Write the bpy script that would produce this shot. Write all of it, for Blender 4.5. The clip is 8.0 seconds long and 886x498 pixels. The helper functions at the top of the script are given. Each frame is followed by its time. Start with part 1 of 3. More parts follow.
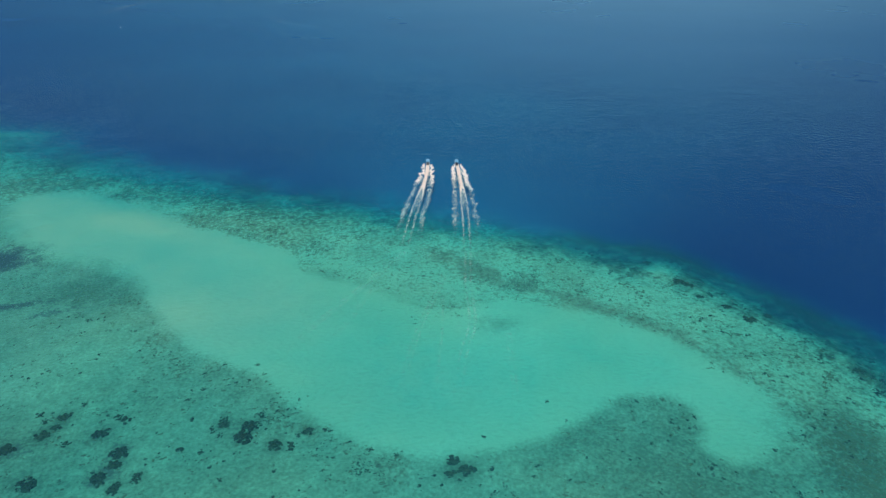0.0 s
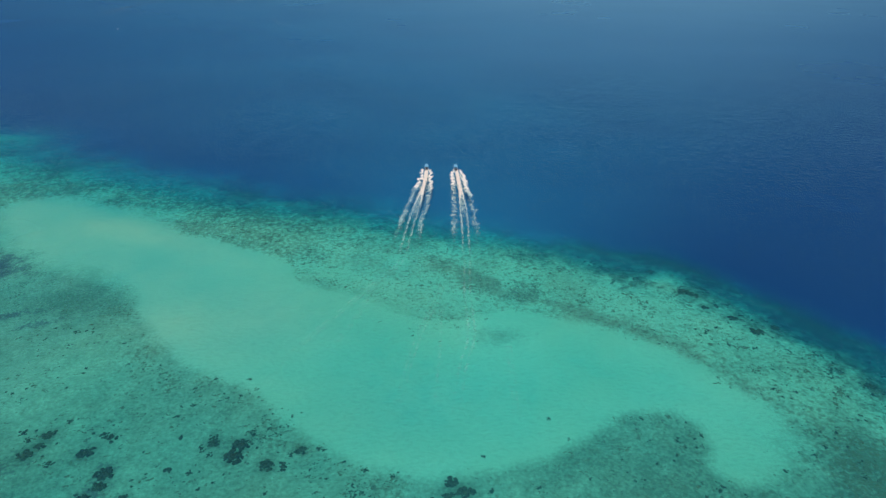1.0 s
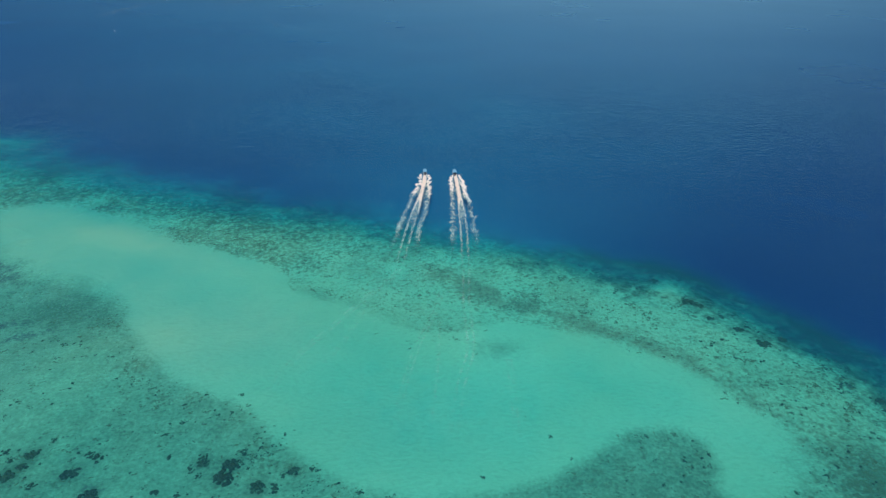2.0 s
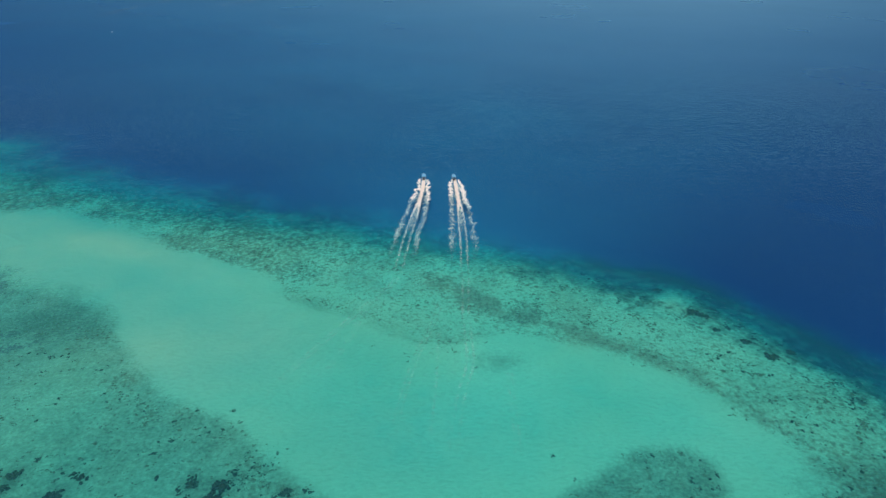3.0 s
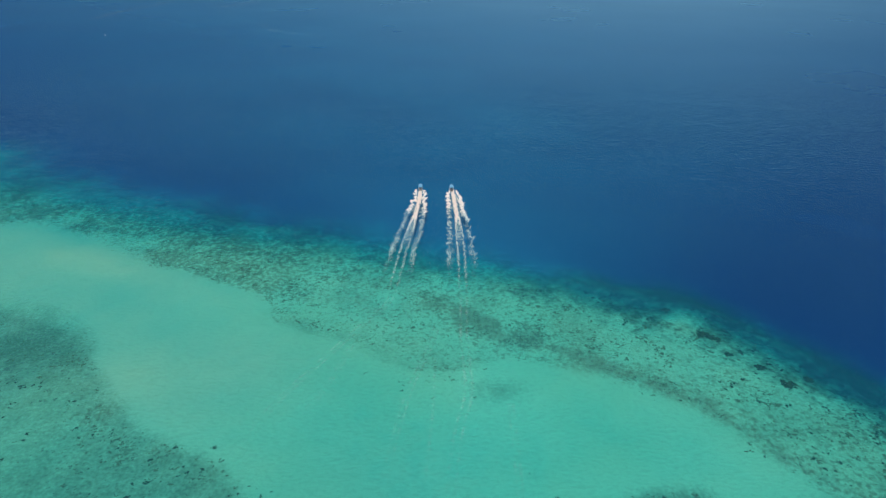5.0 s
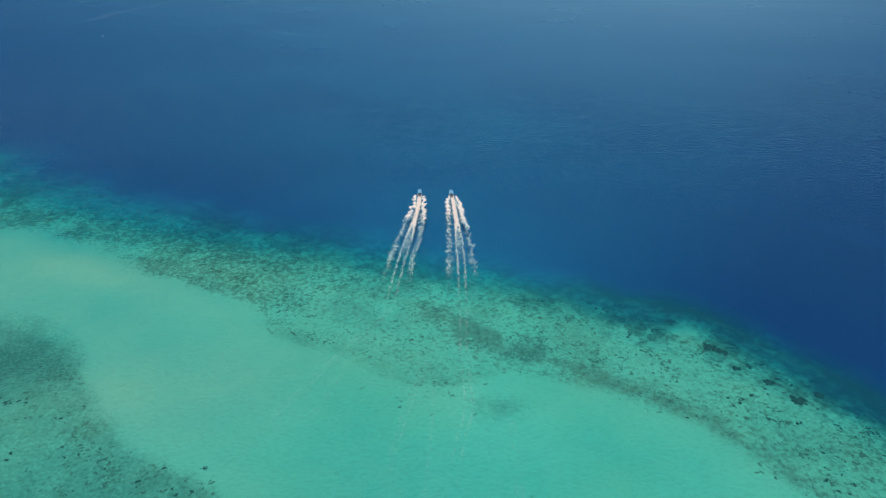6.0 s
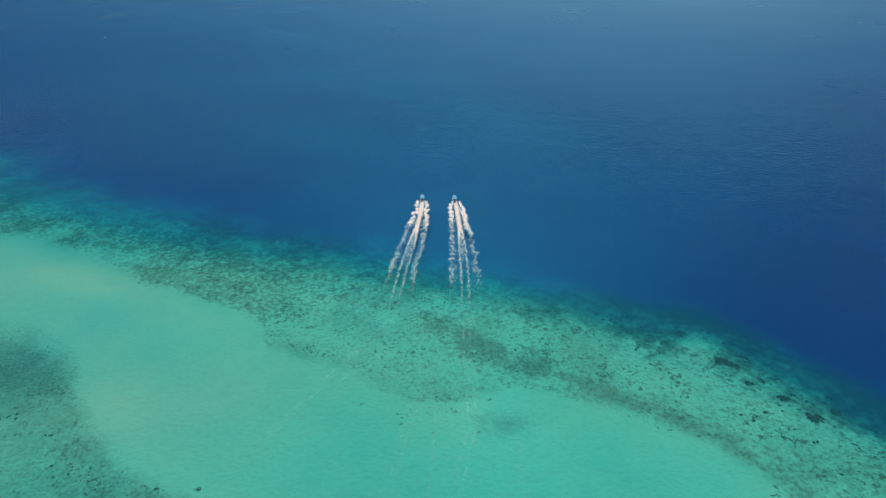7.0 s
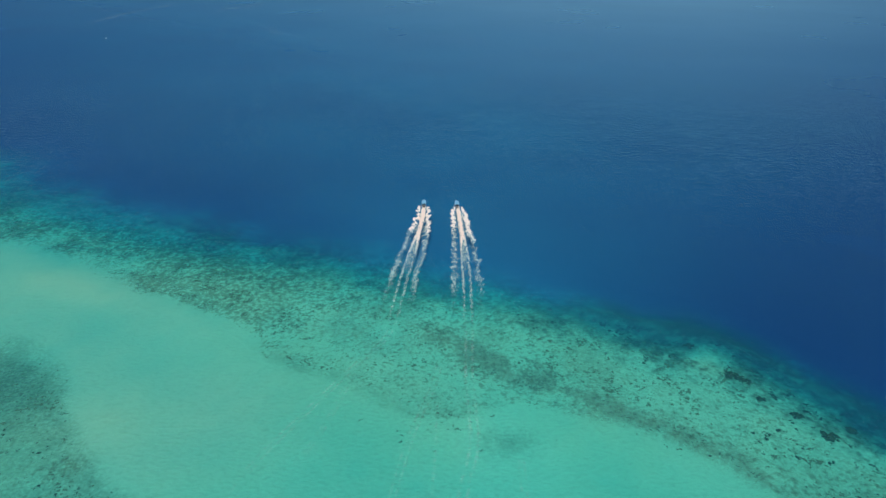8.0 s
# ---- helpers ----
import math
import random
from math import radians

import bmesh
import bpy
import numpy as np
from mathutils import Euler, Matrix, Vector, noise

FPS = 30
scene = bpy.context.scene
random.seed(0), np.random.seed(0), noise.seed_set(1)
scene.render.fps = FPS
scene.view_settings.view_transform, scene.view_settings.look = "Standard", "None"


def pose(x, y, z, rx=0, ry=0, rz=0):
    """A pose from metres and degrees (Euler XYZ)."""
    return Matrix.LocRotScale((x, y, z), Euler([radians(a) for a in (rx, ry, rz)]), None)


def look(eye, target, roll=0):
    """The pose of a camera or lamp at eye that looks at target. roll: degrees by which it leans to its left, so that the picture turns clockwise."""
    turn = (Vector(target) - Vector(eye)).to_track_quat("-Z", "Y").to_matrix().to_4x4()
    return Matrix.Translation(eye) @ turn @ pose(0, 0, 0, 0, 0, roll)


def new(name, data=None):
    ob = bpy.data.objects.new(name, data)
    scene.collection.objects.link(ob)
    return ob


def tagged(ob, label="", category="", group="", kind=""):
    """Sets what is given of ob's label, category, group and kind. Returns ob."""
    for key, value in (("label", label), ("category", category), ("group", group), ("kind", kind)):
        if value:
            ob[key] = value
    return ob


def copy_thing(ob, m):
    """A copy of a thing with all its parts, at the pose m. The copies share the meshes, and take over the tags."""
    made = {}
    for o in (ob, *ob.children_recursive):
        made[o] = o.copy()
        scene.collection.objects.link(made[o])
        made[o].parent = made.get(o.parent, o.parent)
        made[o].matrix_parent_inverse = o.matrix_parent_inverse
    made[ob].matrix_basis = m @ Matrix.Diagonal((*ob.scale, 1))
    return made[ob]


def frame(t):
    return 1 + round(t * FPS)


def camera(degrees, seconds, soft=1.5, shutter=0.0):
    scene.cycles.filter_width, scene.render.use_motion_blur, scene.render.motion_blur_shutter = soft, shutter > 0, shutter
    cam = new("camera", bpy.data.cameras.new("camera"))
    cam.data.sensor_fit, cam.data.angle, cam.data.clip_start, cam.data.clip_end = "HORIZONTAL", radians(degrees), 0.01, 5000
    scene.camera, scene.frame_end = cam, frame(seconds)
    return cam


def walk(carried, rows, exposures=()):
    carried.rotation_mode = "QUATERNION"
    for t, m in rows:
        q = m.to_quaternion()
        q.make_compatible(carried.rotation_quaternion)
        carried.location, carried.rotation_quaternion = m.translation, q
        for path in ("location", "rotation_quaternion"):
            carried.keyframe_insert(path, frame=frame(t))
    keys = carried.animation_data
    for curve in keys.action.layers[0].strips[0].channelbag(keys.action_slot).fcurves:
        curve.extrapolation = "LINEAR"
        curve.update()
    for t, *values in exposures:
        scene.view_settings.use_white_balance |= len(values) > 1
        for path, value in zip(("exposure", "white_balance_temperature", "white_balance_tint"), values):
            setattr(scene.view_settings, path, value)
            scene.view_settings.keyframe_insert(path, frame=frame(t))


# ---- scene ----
cam = camera(73.8, 8.0, soft=1.45)
PATH = [
    (0, (0.12, 0.386, 109.831), (0.145, 2.154, 108.897), 0.4),
    (0.5, (0.299, 3.381, 109.814), (0.325, 5.15, 108.882), 0.5),
    (1, (0.474, 6.374, 109.789), (0.501, 8.144, 108.859), 0.5),
    (1.5, (0.633, 9.32, 109.79), (0.662, 11.092, 108.862), 0.5),
    (3, (1.16, 18.288, 109.822), (1.191, 20.061, 108.898), 0.6),
    (3.5, (1.304, 21.266, 109.834), (1.337, 23.041, 108.912), 0.6),
    (4, (1.449, 24.268, 109.852), (1.483, 26.043, 108.931), 0.6),
    (4.5, (1.614, 27.288, 109.904), (1.65, 29.063, 108.984), 0.6),
    (6, (2.079, 36.401, 110.33), (2.116, 38.178, 109.412), 0.7),
    (6.5, (2.197, 39.473, 110.413), (2.23, 41.25, 109.496), 0.6),
    (7, (2.291, 42.564, 110.507), (2.317, 44.341, 109.59), 0.6),
    (7.5, (2.392, 45.631, 110.612), (2.414, 47.408, 109.695), 0.6),
    (8, (2.541, 48.655, 110.686), (2.559, 50.433, 109.769), 0.6),
]
walk(cam, [(t, look(eye, target, roll)) for t, eye, target, roll in PATH])

# ---------------------------------------------------------------- light
SUN_HIGH, SUN_RIGHT = 62.0, 188.0            # degrees above the horizon, and to the right of straight ahead (+y)
world = bpy.data.worlds.new("sky")
scene.world = world
world.use_nodes = True
wn = world.node_tree.nodes
sky = wn.new("ShaderNodeTexSky")
sky.sky_type, sky.sun_disc = "NISHITA", False
sky.sun_elevation, sky.sun_rotation = radians(SUN_HIGH), radians(SUN_RIGHT)
sky.air_density, sky.dust_density, sky.ozone_density = 1.0, 0.0, 6.0
wn["Background"].inputs["Strength"].default_value = 0.07
world.node_tree.links.new(sky.outputs["Color"], wn["Background"].inputs["Color"])

lamp = bpy.data.lights.new("sun", "SUN")
lamp.energy, lamp.angle, lamp.color = 3.0, radians(0.5), (1.0, 0.92, 0.82)
sun = new("sun", lamp)
sx, sy = math.sin(radians(SUN_RIGHT)), math.cos(radians(SUN_RIGHT))
ch, sh = math.cos(radians(SUN_HIGH)), math.sin(radians(SUN_HIGH))
sun.matrix_world = look((sx * ch * 400, sy * ch * 400, sh * 400), (0, 0, 0))
scene.view_settings.exposure = -0.02

# ---------------------------------------------------------------- noise and outlines, over arrays
TABLE = np.random.RandomState(7).rand(256, 256)


def value_noise(x, y, seed=0):
    x, y = x + seed * 37.7, y + seed * 91.3
    i, j = np.floor(x).astype(int), np.floor(y).astype(int)
    u, v = x - i, y - j
    u, v = u * u * (3 - 2 * u), v * v * (3 - 2 * v)
    a, b = TABLE[i % 256, j % 256], TABLE[(i + 1) % 256, j % 256]
    c, d = TABLE[i % 256, (j + 1) % 256], TABLE[(i + 1) % 256, (j + 1) % 256]
    return (a * (1 - u) + b * u) * (1 - v) + (c * (1 - u) + d * u) * v


def fbm(x, y, size, seed=0, octaves=4):
    """Cloudy noise from 0 to 1 whose largest forms are about size metres."""
    total, weight = 0.0, 0.0
    for k in range(octaves):
        f, w = 2.03 ** k / size, 0.55 ** k
        total, weight = total + w * value_noise(x * f, y * f, seed + 5 * k), weight + w
    return total / weight


def smooth(a, b, v):
    t = np.clip((v - a) / (b - a), 0, 1)
    return t * t * (3 - 2 * t)


def rounded(points, closed=True, steps=6):
    """A Catmull-Rom curve through the points."""
    p = np.array(points, float)
    n = len(p)
    out = []
    for i in range(n if closed else n - 1):
        q = [p[(i + k) % n] if closed else p[min(max(i + k, 0), n - 1)] for k in (-1, 0, 1, 2)]
        for s in np.arange(steps) / steps:
            out.append(0.5 * (2 * q[1] + (q[2] - q[0]) * s + (2 * q[0] - 5 * q[1] + 4 * q[2] - q[3]) * s ** 2
                              + (3 * q[1] - q[0] - 3 * q[2] + q[3]) * s ** 3))
    if not closed:
        out.append(p[-1])
    return np.array(out)


def to_line(x, y, line, closed=False):
    """Distance from the places to a line."""
    best = np.full(x.shape, 1e9)
    ends = np.roll(line, -1, 0) if closed else line[1:]
    for (ax, ay), (bx, by) in zip(line, ends):
        dx, dy = bx - ax, by - ay
        t = np.clip(((x - ax) * dx + (y - ay) * dy) / (dx * dx + dy * dy + 1e-9), 0, 1)
        best = np.minimum(best, (x - ax - t * dx) ** 2 + (y - ay - t * dy) ** 2)
    return np.sqrt(best)


def outside(x, y, line):
    """Signed distance to a closed outline, negative inside."""
    inside = np.zeros(x.shape, bool)
    for (ax, ay), (bx, by) in zip(line, np.roll(line, -1, 0)):
        if ay != by:
            inside ^= ((ay > y) != (by > y)) & (x < (bx - ax) * (y - ay) / (by - ay) + ax)
    d = to_line(x, y, line, True)
    return np.where(inside, -d, d)


# ---------------------------------------------------------------- the plan of the reef, in metres
REEF_RIM = rounded([(-620, 540), (-330, 372), (-260, 332), (-219, 310), (-184, 297), (-149, 282), (-118, 269), (-88, 254), (-61, 243.5), (-36.5, 236),
            (-13, 229), (9, 222), (30, 215.5), (49.5, 207), (67, 197), (84, 189.5), (97, 175.5), (108, 162.5), (117.5, 149), (124, 134),
            (127, 110), (129, 80), (130, 20), (130, -300), (-900, -300), (-900, 540)])
# where the slope is lost in the blue
DROP_OFF = rounded([(-700, 700), (-400, 470), (-292, 392), (-262, 384), (-238, 366), (-212, 344), (-187, 332), (-152, 313), (-111, 294), (-67, 275),
            (-41, 267), (-14.5, 258), (8.5, 248), (31, 237), (52, 227), (71, 218), (94, 208), (107, 194), (119, 180), (129, 166),
            (139, 150), (146, 125), (149, 80), (150, 20), (150, -400), (-1000, -400), (-1000, 700)])
LAGOON = rounded([(-185, 234), (-198, 258), (-184, 271), (-150, 260), (-117, 240), (-91, 225), (-68, 214), (-57, 206), (-53, 197), (-43.5, 189),
            (-27, 184), (-10, 172), (4, 168), (24, 173), (40, 169), (56, 164.5), (70, 155), (78, 147), (82.5, 139), (90, 130),
            (93, 121), (91, 113), (86, 106.5), (78, 101.7), (71, 101.4), (66, 106), (68.5, 113), (68.5, 121), (63, 125.8),
            (51.4, 124.3), (42.3, 118.5), (33.6, 112.4), (25.7, 108.6), (14, 105), (2, 102.5), (-9.7, 104.6), (-17, 106.4),
            (-24.3, 110.2), (-32.5, 116), (-44, 128), (-52.5, 136), (-66, 142.5), (-82, 154), (-96, 167.5), (-109, 186), (-128, 200),
            (-148, 205), (-163, 214)])
RUBBLE_RIDGE = rounded([(3, 204), (15.5, 194), (24, 189), (32, 184), (39, 178.5), (47, 174), (55, 170), (63.5, 165), (70, 160),
            (77, 155), (80.5, 148), (86.5, 138.5), (92.5, 130), (95, 122)], False)

# the large heads that stand out: x, y, radius
HEADS = [(-47.5, 114.2, 2.2), (-48.4, 110.6, 2.7), (-77.2, 105.4, 2.3), (-76.6, 101.6, 1.9), (-78.5, 97.8, 2.1), (-85.0, 112.0, 2.2), (4.3, 102.6, 2.1),
         (7.6, 99.5, 2.2), (3.8, 98.8, 1.7), (-97.0, 117.6, 2.0), (-97.2, 113.9, 1.6), (-99.3, 110.9, 1.9), (-105.2, 106.2, 2.6), (-94.0, 95.9, 2.4),
         (-39.8, 107.6, 2.0), (-32.5, 112.3, 1.6), (-54.9, 114.9, 1.8), (-73.4, 95.2, 1.5), (-69.6, 98.3, 1.3), (105.0, 162.3, 2.6), (90.2, 187.0, 2.6),
         (92.6, 184.8, 2.3), (83.2, 201.5, 2.2), (94.0, 176.6, 1.8), (100.6, 170.0, 1.9), (112.0, 164.5, 2.2), (124.8, 136.0, 2.0)]
LESSER_HEADS = [(-55.4, 116.8, 1.2), (-57.1, 113.1, 1.3), (-54.7, 111.1, 1), (-63.6, 116.7, 1.1), (-35.8, 107.4, 1.5), (-57.4, 105.7, 0.9),
            (-65.8, 107.5, 0.8), (-34.5, 111.4, 1), (-69.5, 97.1, 1.2), (-73.3, 94.3, 1.4), (-77.2, 96.4, 1.3), (-94.4, 122.4, 0.9),
            (-81, 117, 1.6), (-101.2, 115.9, 1.2), (-92, 108.6, 1.3), (-43.5, 113.1, 0.8), (-26.8, 112.6, 0.9), (-118.9, 140.6, 0.6),
            (-16.1, 106.3, 0.9), (-9.6, 104.4, 0.8),
            (8.4, 106.5, 0.5), (12.3, 110.2, 0.7), (6.9, 111.6, 0.4), (30.6, 123.1, 0.7), (-64.7, 128.5, 0.8), (-37.1, 124.2, 0.6),
            (-52.4, 138.7, 0.8), (25.2, 130.4, 0.5), (-83.3, 118.0, 1.3), (-103.8, 118.3, 1.3), (-62.8, 106.8, 1.4), (-28.1, 112.9, 1.1)]


def reef(x, y):
    """Depth of the sea bed and what covers it (0 to 1 each), at places x, y: turf, rubble, seagrass, coral clumps, dark patches of the slope, and silt."""
    near = (np.abs(x) < 420) & (y < 520) & (y > -60)
    wob = 9 * (fbm(x, y, 34, 3) - 0.5) + 5 * (fbm(x, y, 9, 4) - 0.5)
    rim = outside(x, y, REEF_RIM) + 0.7 * wob
    drop = outside(x, y, DROP_OFF) + 0.7 * wob
    lag = outside(x, y, LAGOON) + 0.45 * wob
    ridge = to_line(x, y, RUBBLE_RIDGE) + 0.4 * wob
    wide = np.maximum(rim - drop, 12)
    s = rim / wide
    depth = np.interp(s, (-0.5, 0.0, 0.25, 0.5, 0.75, 1.0, 1.4, 2.2, 4.0), (2.0, 2.4, 3.0, 3.9, 5.2, 7.4, 11.5, 24.0, 42.0))
    depth = np.where(lag < 0, np.maximum(depth, 2.0 + 0.25 * smooth(0, -30, lag)), depth)
    calm = near * smooth(2.4, 1.4, s)
    depth += calm * (0.5 * (fbm(x, y, 24, 11) - 0.5) + np.clip(s, 0, 1.1) * 3.5 * (fbm(x, y, 17, 12, 3) - 0.5))
    depth -= 0.34 * np.exp(-((x + 68) / 40) ** 2 - ((y - 171) / 24) ** 2) + 0.40 * np.exp(-((x + 134) / 45) ** 2 - ((y - 236) / 18) ** 2)
    depth -= 0.18 * smooth(-20, -90, x) * smooth(4, -10, lag)
    depth += 0.8 * smooth(-60, -150, x) * smooth(-40, -10, rim) + 0.9 * smooth(-20, -130, x) * smooth(-8, 14, rim)
    # the slope bulges outwards before it falls away
    bulge = calm * (2.8 * smooth(30, 80, x) + 0.8 * smooth(-20, -90, x)) * smooth(0.3, 0.95, s) * smooth(2.4, 1.3, s)
    depth = np.maximum(depth - bulge, np.minimum(depth, 4.2))
    # a sandy chute in the outer slope, and a pale ledge farther along it
    chute = np.exp(-((x - 87.5) / 8) ** 2 - ((y - 195.5) / 9) ** 2)
    ledge = np.exp(-((x + 268) / 30) ** 2 - ((y - 372 - 0.2 * (x + 268)) / 9) ** 2)
    depth -= 0.7 * chute + 1.8 * ledge
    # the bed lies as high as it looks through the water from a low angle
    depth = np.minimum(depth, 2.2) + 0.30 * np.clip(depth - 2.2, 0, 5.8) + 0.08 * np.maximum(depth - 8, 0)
    fringe = np.interp(x, (-160, -80), (16, 4.5))       # the sand thins out slowly at the far end
    flat = smooth(-0.5 * fringe, 0.6 * fringe, lag)
    shore_side = flat * smooth(-36, -52, rim)
    outer = flat * smooth(-54, -38, rim)
    patchy = fbm(x, y, 15, 21)
    broad = fbm(x, y, 38, 22)
    # turf and weed on the landward flat
    turf = shore_side * (0.60 + 0.35 * (patchy - 0.5) + 0.3 * (broad - 0.5))
    turf += shore_side * 0.20 * smooth(-5, 40, x) * smooth(145, 112, y)
    turf -= 0.24 * np.exp(-((x + 108) / 26) ** 2 - ((y - 138) / 20) ** 2) * shore_side
    turf += 1.0 * np.exp(-((x - 101 - 0.2 * (y - 104)) / 13) ** 2 - ((y - 100) / 19) ** 2)
    turf += outer * (0.30 * smooth(0.40, 0.7, patchy) + 0.14 * smooth(10, 60, x))
    turf += 0.14 * smooth(-165, -195, x) * smooth(0, 20, lag) * smooth(300, 264, y)
    turf += 0.22 * shore_side * smooth(-70, -100, x) * smooth(122, 104, y)
    turf += 0.25 * np.exp(-((x + 122) / 13) ** 2 - ((y - 180) / 9) ** 2)
    turf += 0.55 * np.exp(-((x - 20.6) / 6.5) ** 2 - ((y - 159.5) / 4) ** 2)
    thin = 1 - 0.55 * np.exp(-((x + 9) / 26) ** 2 - ((y - 174) / 13) ** 2)
    turf += np.interp(x, (-120, 20, 70), (0.35, 0.45, 0.75)) * smooth(-0.05, 0.55, s) * near
    turf *= thin * (1 - 0.6 * chute)
    for hx, hy, hr in HEADS:
        turf += 0.4 * np.exp(-((x - hx) ** 2 + (y - hy) ** 2) / (1.4 * hr) ** 2)
    rubble = np.interp(x, (0, 14, 56, 75), (0.75, 0.98, 0.95, 0.74)) * np.exp(-(ridge / np.interp(x, (0, 30, 60, 95), (9, 7.5, 5.5, 4.5))) ** 2) * smooth(0.22, 0.6, fbm(x, y, 8, 31))
    rubble += 0.36 * outer * smooth(30, -10, x) * smooth(0.46, 0.66, fbm(x, y, 14, 33)) * smooth(-4, -14, rim)
    weed = 1.2 * np.exp(-((x + 170) / 14) ** 2 - ((y - 201) / 12) ** 2)
    weed += 0.8 * np.exp(-((x + 0.5 * (y - 170) + 145) / 14) ** 2 - ((y - 170 - 0.25 * (x + 145)) / 2.4) ** 2)
    weed += 0.7 * np.exp(-((x + 129) / 8) ** 2 - ((y - 166 - 0.3 * (x + 129)) / 3.0) ** 2)
    weed += 0.6 * np.exp(-((x + 77.5) / 3.5) ** 2 - ((y - 101) / 7) ** 2) + 0.5 * np.exp(-((x + 105) / 6) ** 2 - ((y - 106) / 3) ** 2)
    # clumps: a dense belt behind the drop-off, thinner over the pale flat
    belt = np.interp(x, (-200, -110, -55, -20, 20, 60, 110), (0.54, 0.52, 0.40, 0.30, 0.26, 0.22, 0.27))
    coral = outer * belt * (0.65 + 0.6 * smooth(0.36, 0.64, fbm(x, y, 17, 41)))
    coral += 0.12 * np.exp(-(ridge / 7) ** 2)
    coral += 0.34 * np.exp(-((lag - 5) / 6) ** 2) * smooth(165, 135, y + 0.2 * x) * (x < -5) * smooth(0.42, 0.56, fbm(x, y, 12, 42))
    coral += (0.10 + 0.10 * smooth(-10, 25, x)) * shore_side + 0.25 * np.exp(-((x - 103) / 11) ** 2 - ((y - 100) / 19) ** 2)
    coral *= (1 - smooth(0.35, 0.8, s)) * (1 - 0.7 * chute)
    coral *= smooth(-3, 3, lag) * near * thin
    coral += 0.20 * np.exp(-(x / 11) ** 2 - ((y - 167) / 7) ** 2)
    # the slope: dark ragged patches with paler gaps
    slope = 0.70 * smooth(-0.60, 0.25, s) * (0.60 + 0.6 * smooth(0.36, 0.62, fbm(x, y, 19, 43))) * smooth(4, 2.5, s)
    slope += 0.26 * smooth(0.35, 0.9, s) * smooth(4, 2.5, s)
    slope *= (1 - 0.35 * np.exp(-((x + 5) / 42) ** 2)) * np.interp(x, (-140, 0), (0.64, 1.0)) * near * (1 - 0.95 * chute) * (1 - 0.6 * ledge) * smooth(2, 8, lag)
    # grey silt over the sand
    silt = smooth(-30, -110, x) * smooth(14, -8, lag) + 0.9 * np.exp(-((x + 62) / 30) ** 2 - ((y - 168) / 20) ** 2)
    silt += 0.8 * smooth(-90, -130, x) * smooth(230, 205, y) * smooth(0, 10, lag)
    silt += 0.5 * np.exp(-((x + 10) / 30) ** 2 - ((y - 128) / 16) ** 2)
    clip = lambda a: np.clip(a, 0, 1)
    return depth, clip(turf), clip(rubble), clip(weed), clip(coral), clip(slope), clip(silt)


# ---------------------------------------------------------------- materials
def material(name):
    m = bpy.data.materials.new(name)
    m.use_nodes = True
    m.node_tree.nodes.clear()
    return m, m.node_tree.nodes, m.node_tree.links


def put(nodes, kind, **values):
    n = nodes.new(kind)
    for k, v in values.items():
        n.inputs[k.replace("_", " ")].default_value = v
    return n


def maths(nodes, links, op, a, b=0.0, c=0.0):
    n = nodes.new("ShaderNodeMath")
    n.operation = op
    for i, v in enumerate((a, b, c)):
        if isinstance(v, (int, float)):
            n.inputs[i].default_value = v
        else:
            links.new(v, n.inputs[i])
    return n.outputs[0]


def mixed(nodes, links, fac, a, b, blend="MIX"):
    n = nodes.new("ShaderNodeMix")
    n.data_type, n.blend_type = "RGBA", blend
    for i, v in ((0, fac), (6, a), (7, b)):
        if isinstance(v, (int, float)):
            n.inputs[i].default_value = v
        elif isinstance(v, tuple):
            n.inputs[i].default_value = (*v, 1)
        else:
            links.new(v, n.inputs[i])
    return n.outputs[2]


def noise_of(nodes, links, vector, scale, detail=4.0, rough=0.55):
    n = put(nodes, "ShaderNodeTexNoise", Scale=scale, Detail=detail, Roughness=rough)
    links.new(vector, n.inputs["Vector"])
    return n.outputs["Fac"]


def ramp(nodes, links, value, a, b):
    n = nodes.new("ShaderNodeMapRange")
    n.interpolation_type = "SMOOTHSTEP"
    n.inputs["From Min"].default_value, n.inputs["From Max"].default_value = a, b
    links.new(value, n.inputs["Value"])
    return n.outputs["Result"]


# Sea water, put into the base colours: how fast each colour dies out with depth (red first), and the blue that deep
# water itself sends back.
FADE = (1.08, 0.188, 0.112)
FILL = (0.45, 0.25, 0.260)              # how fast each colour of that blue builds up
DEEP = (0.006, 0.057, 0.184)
DEEP_GREEN = (0.012, 0.150, 0.310)      # brighter, greener blue that paints glare into the open water


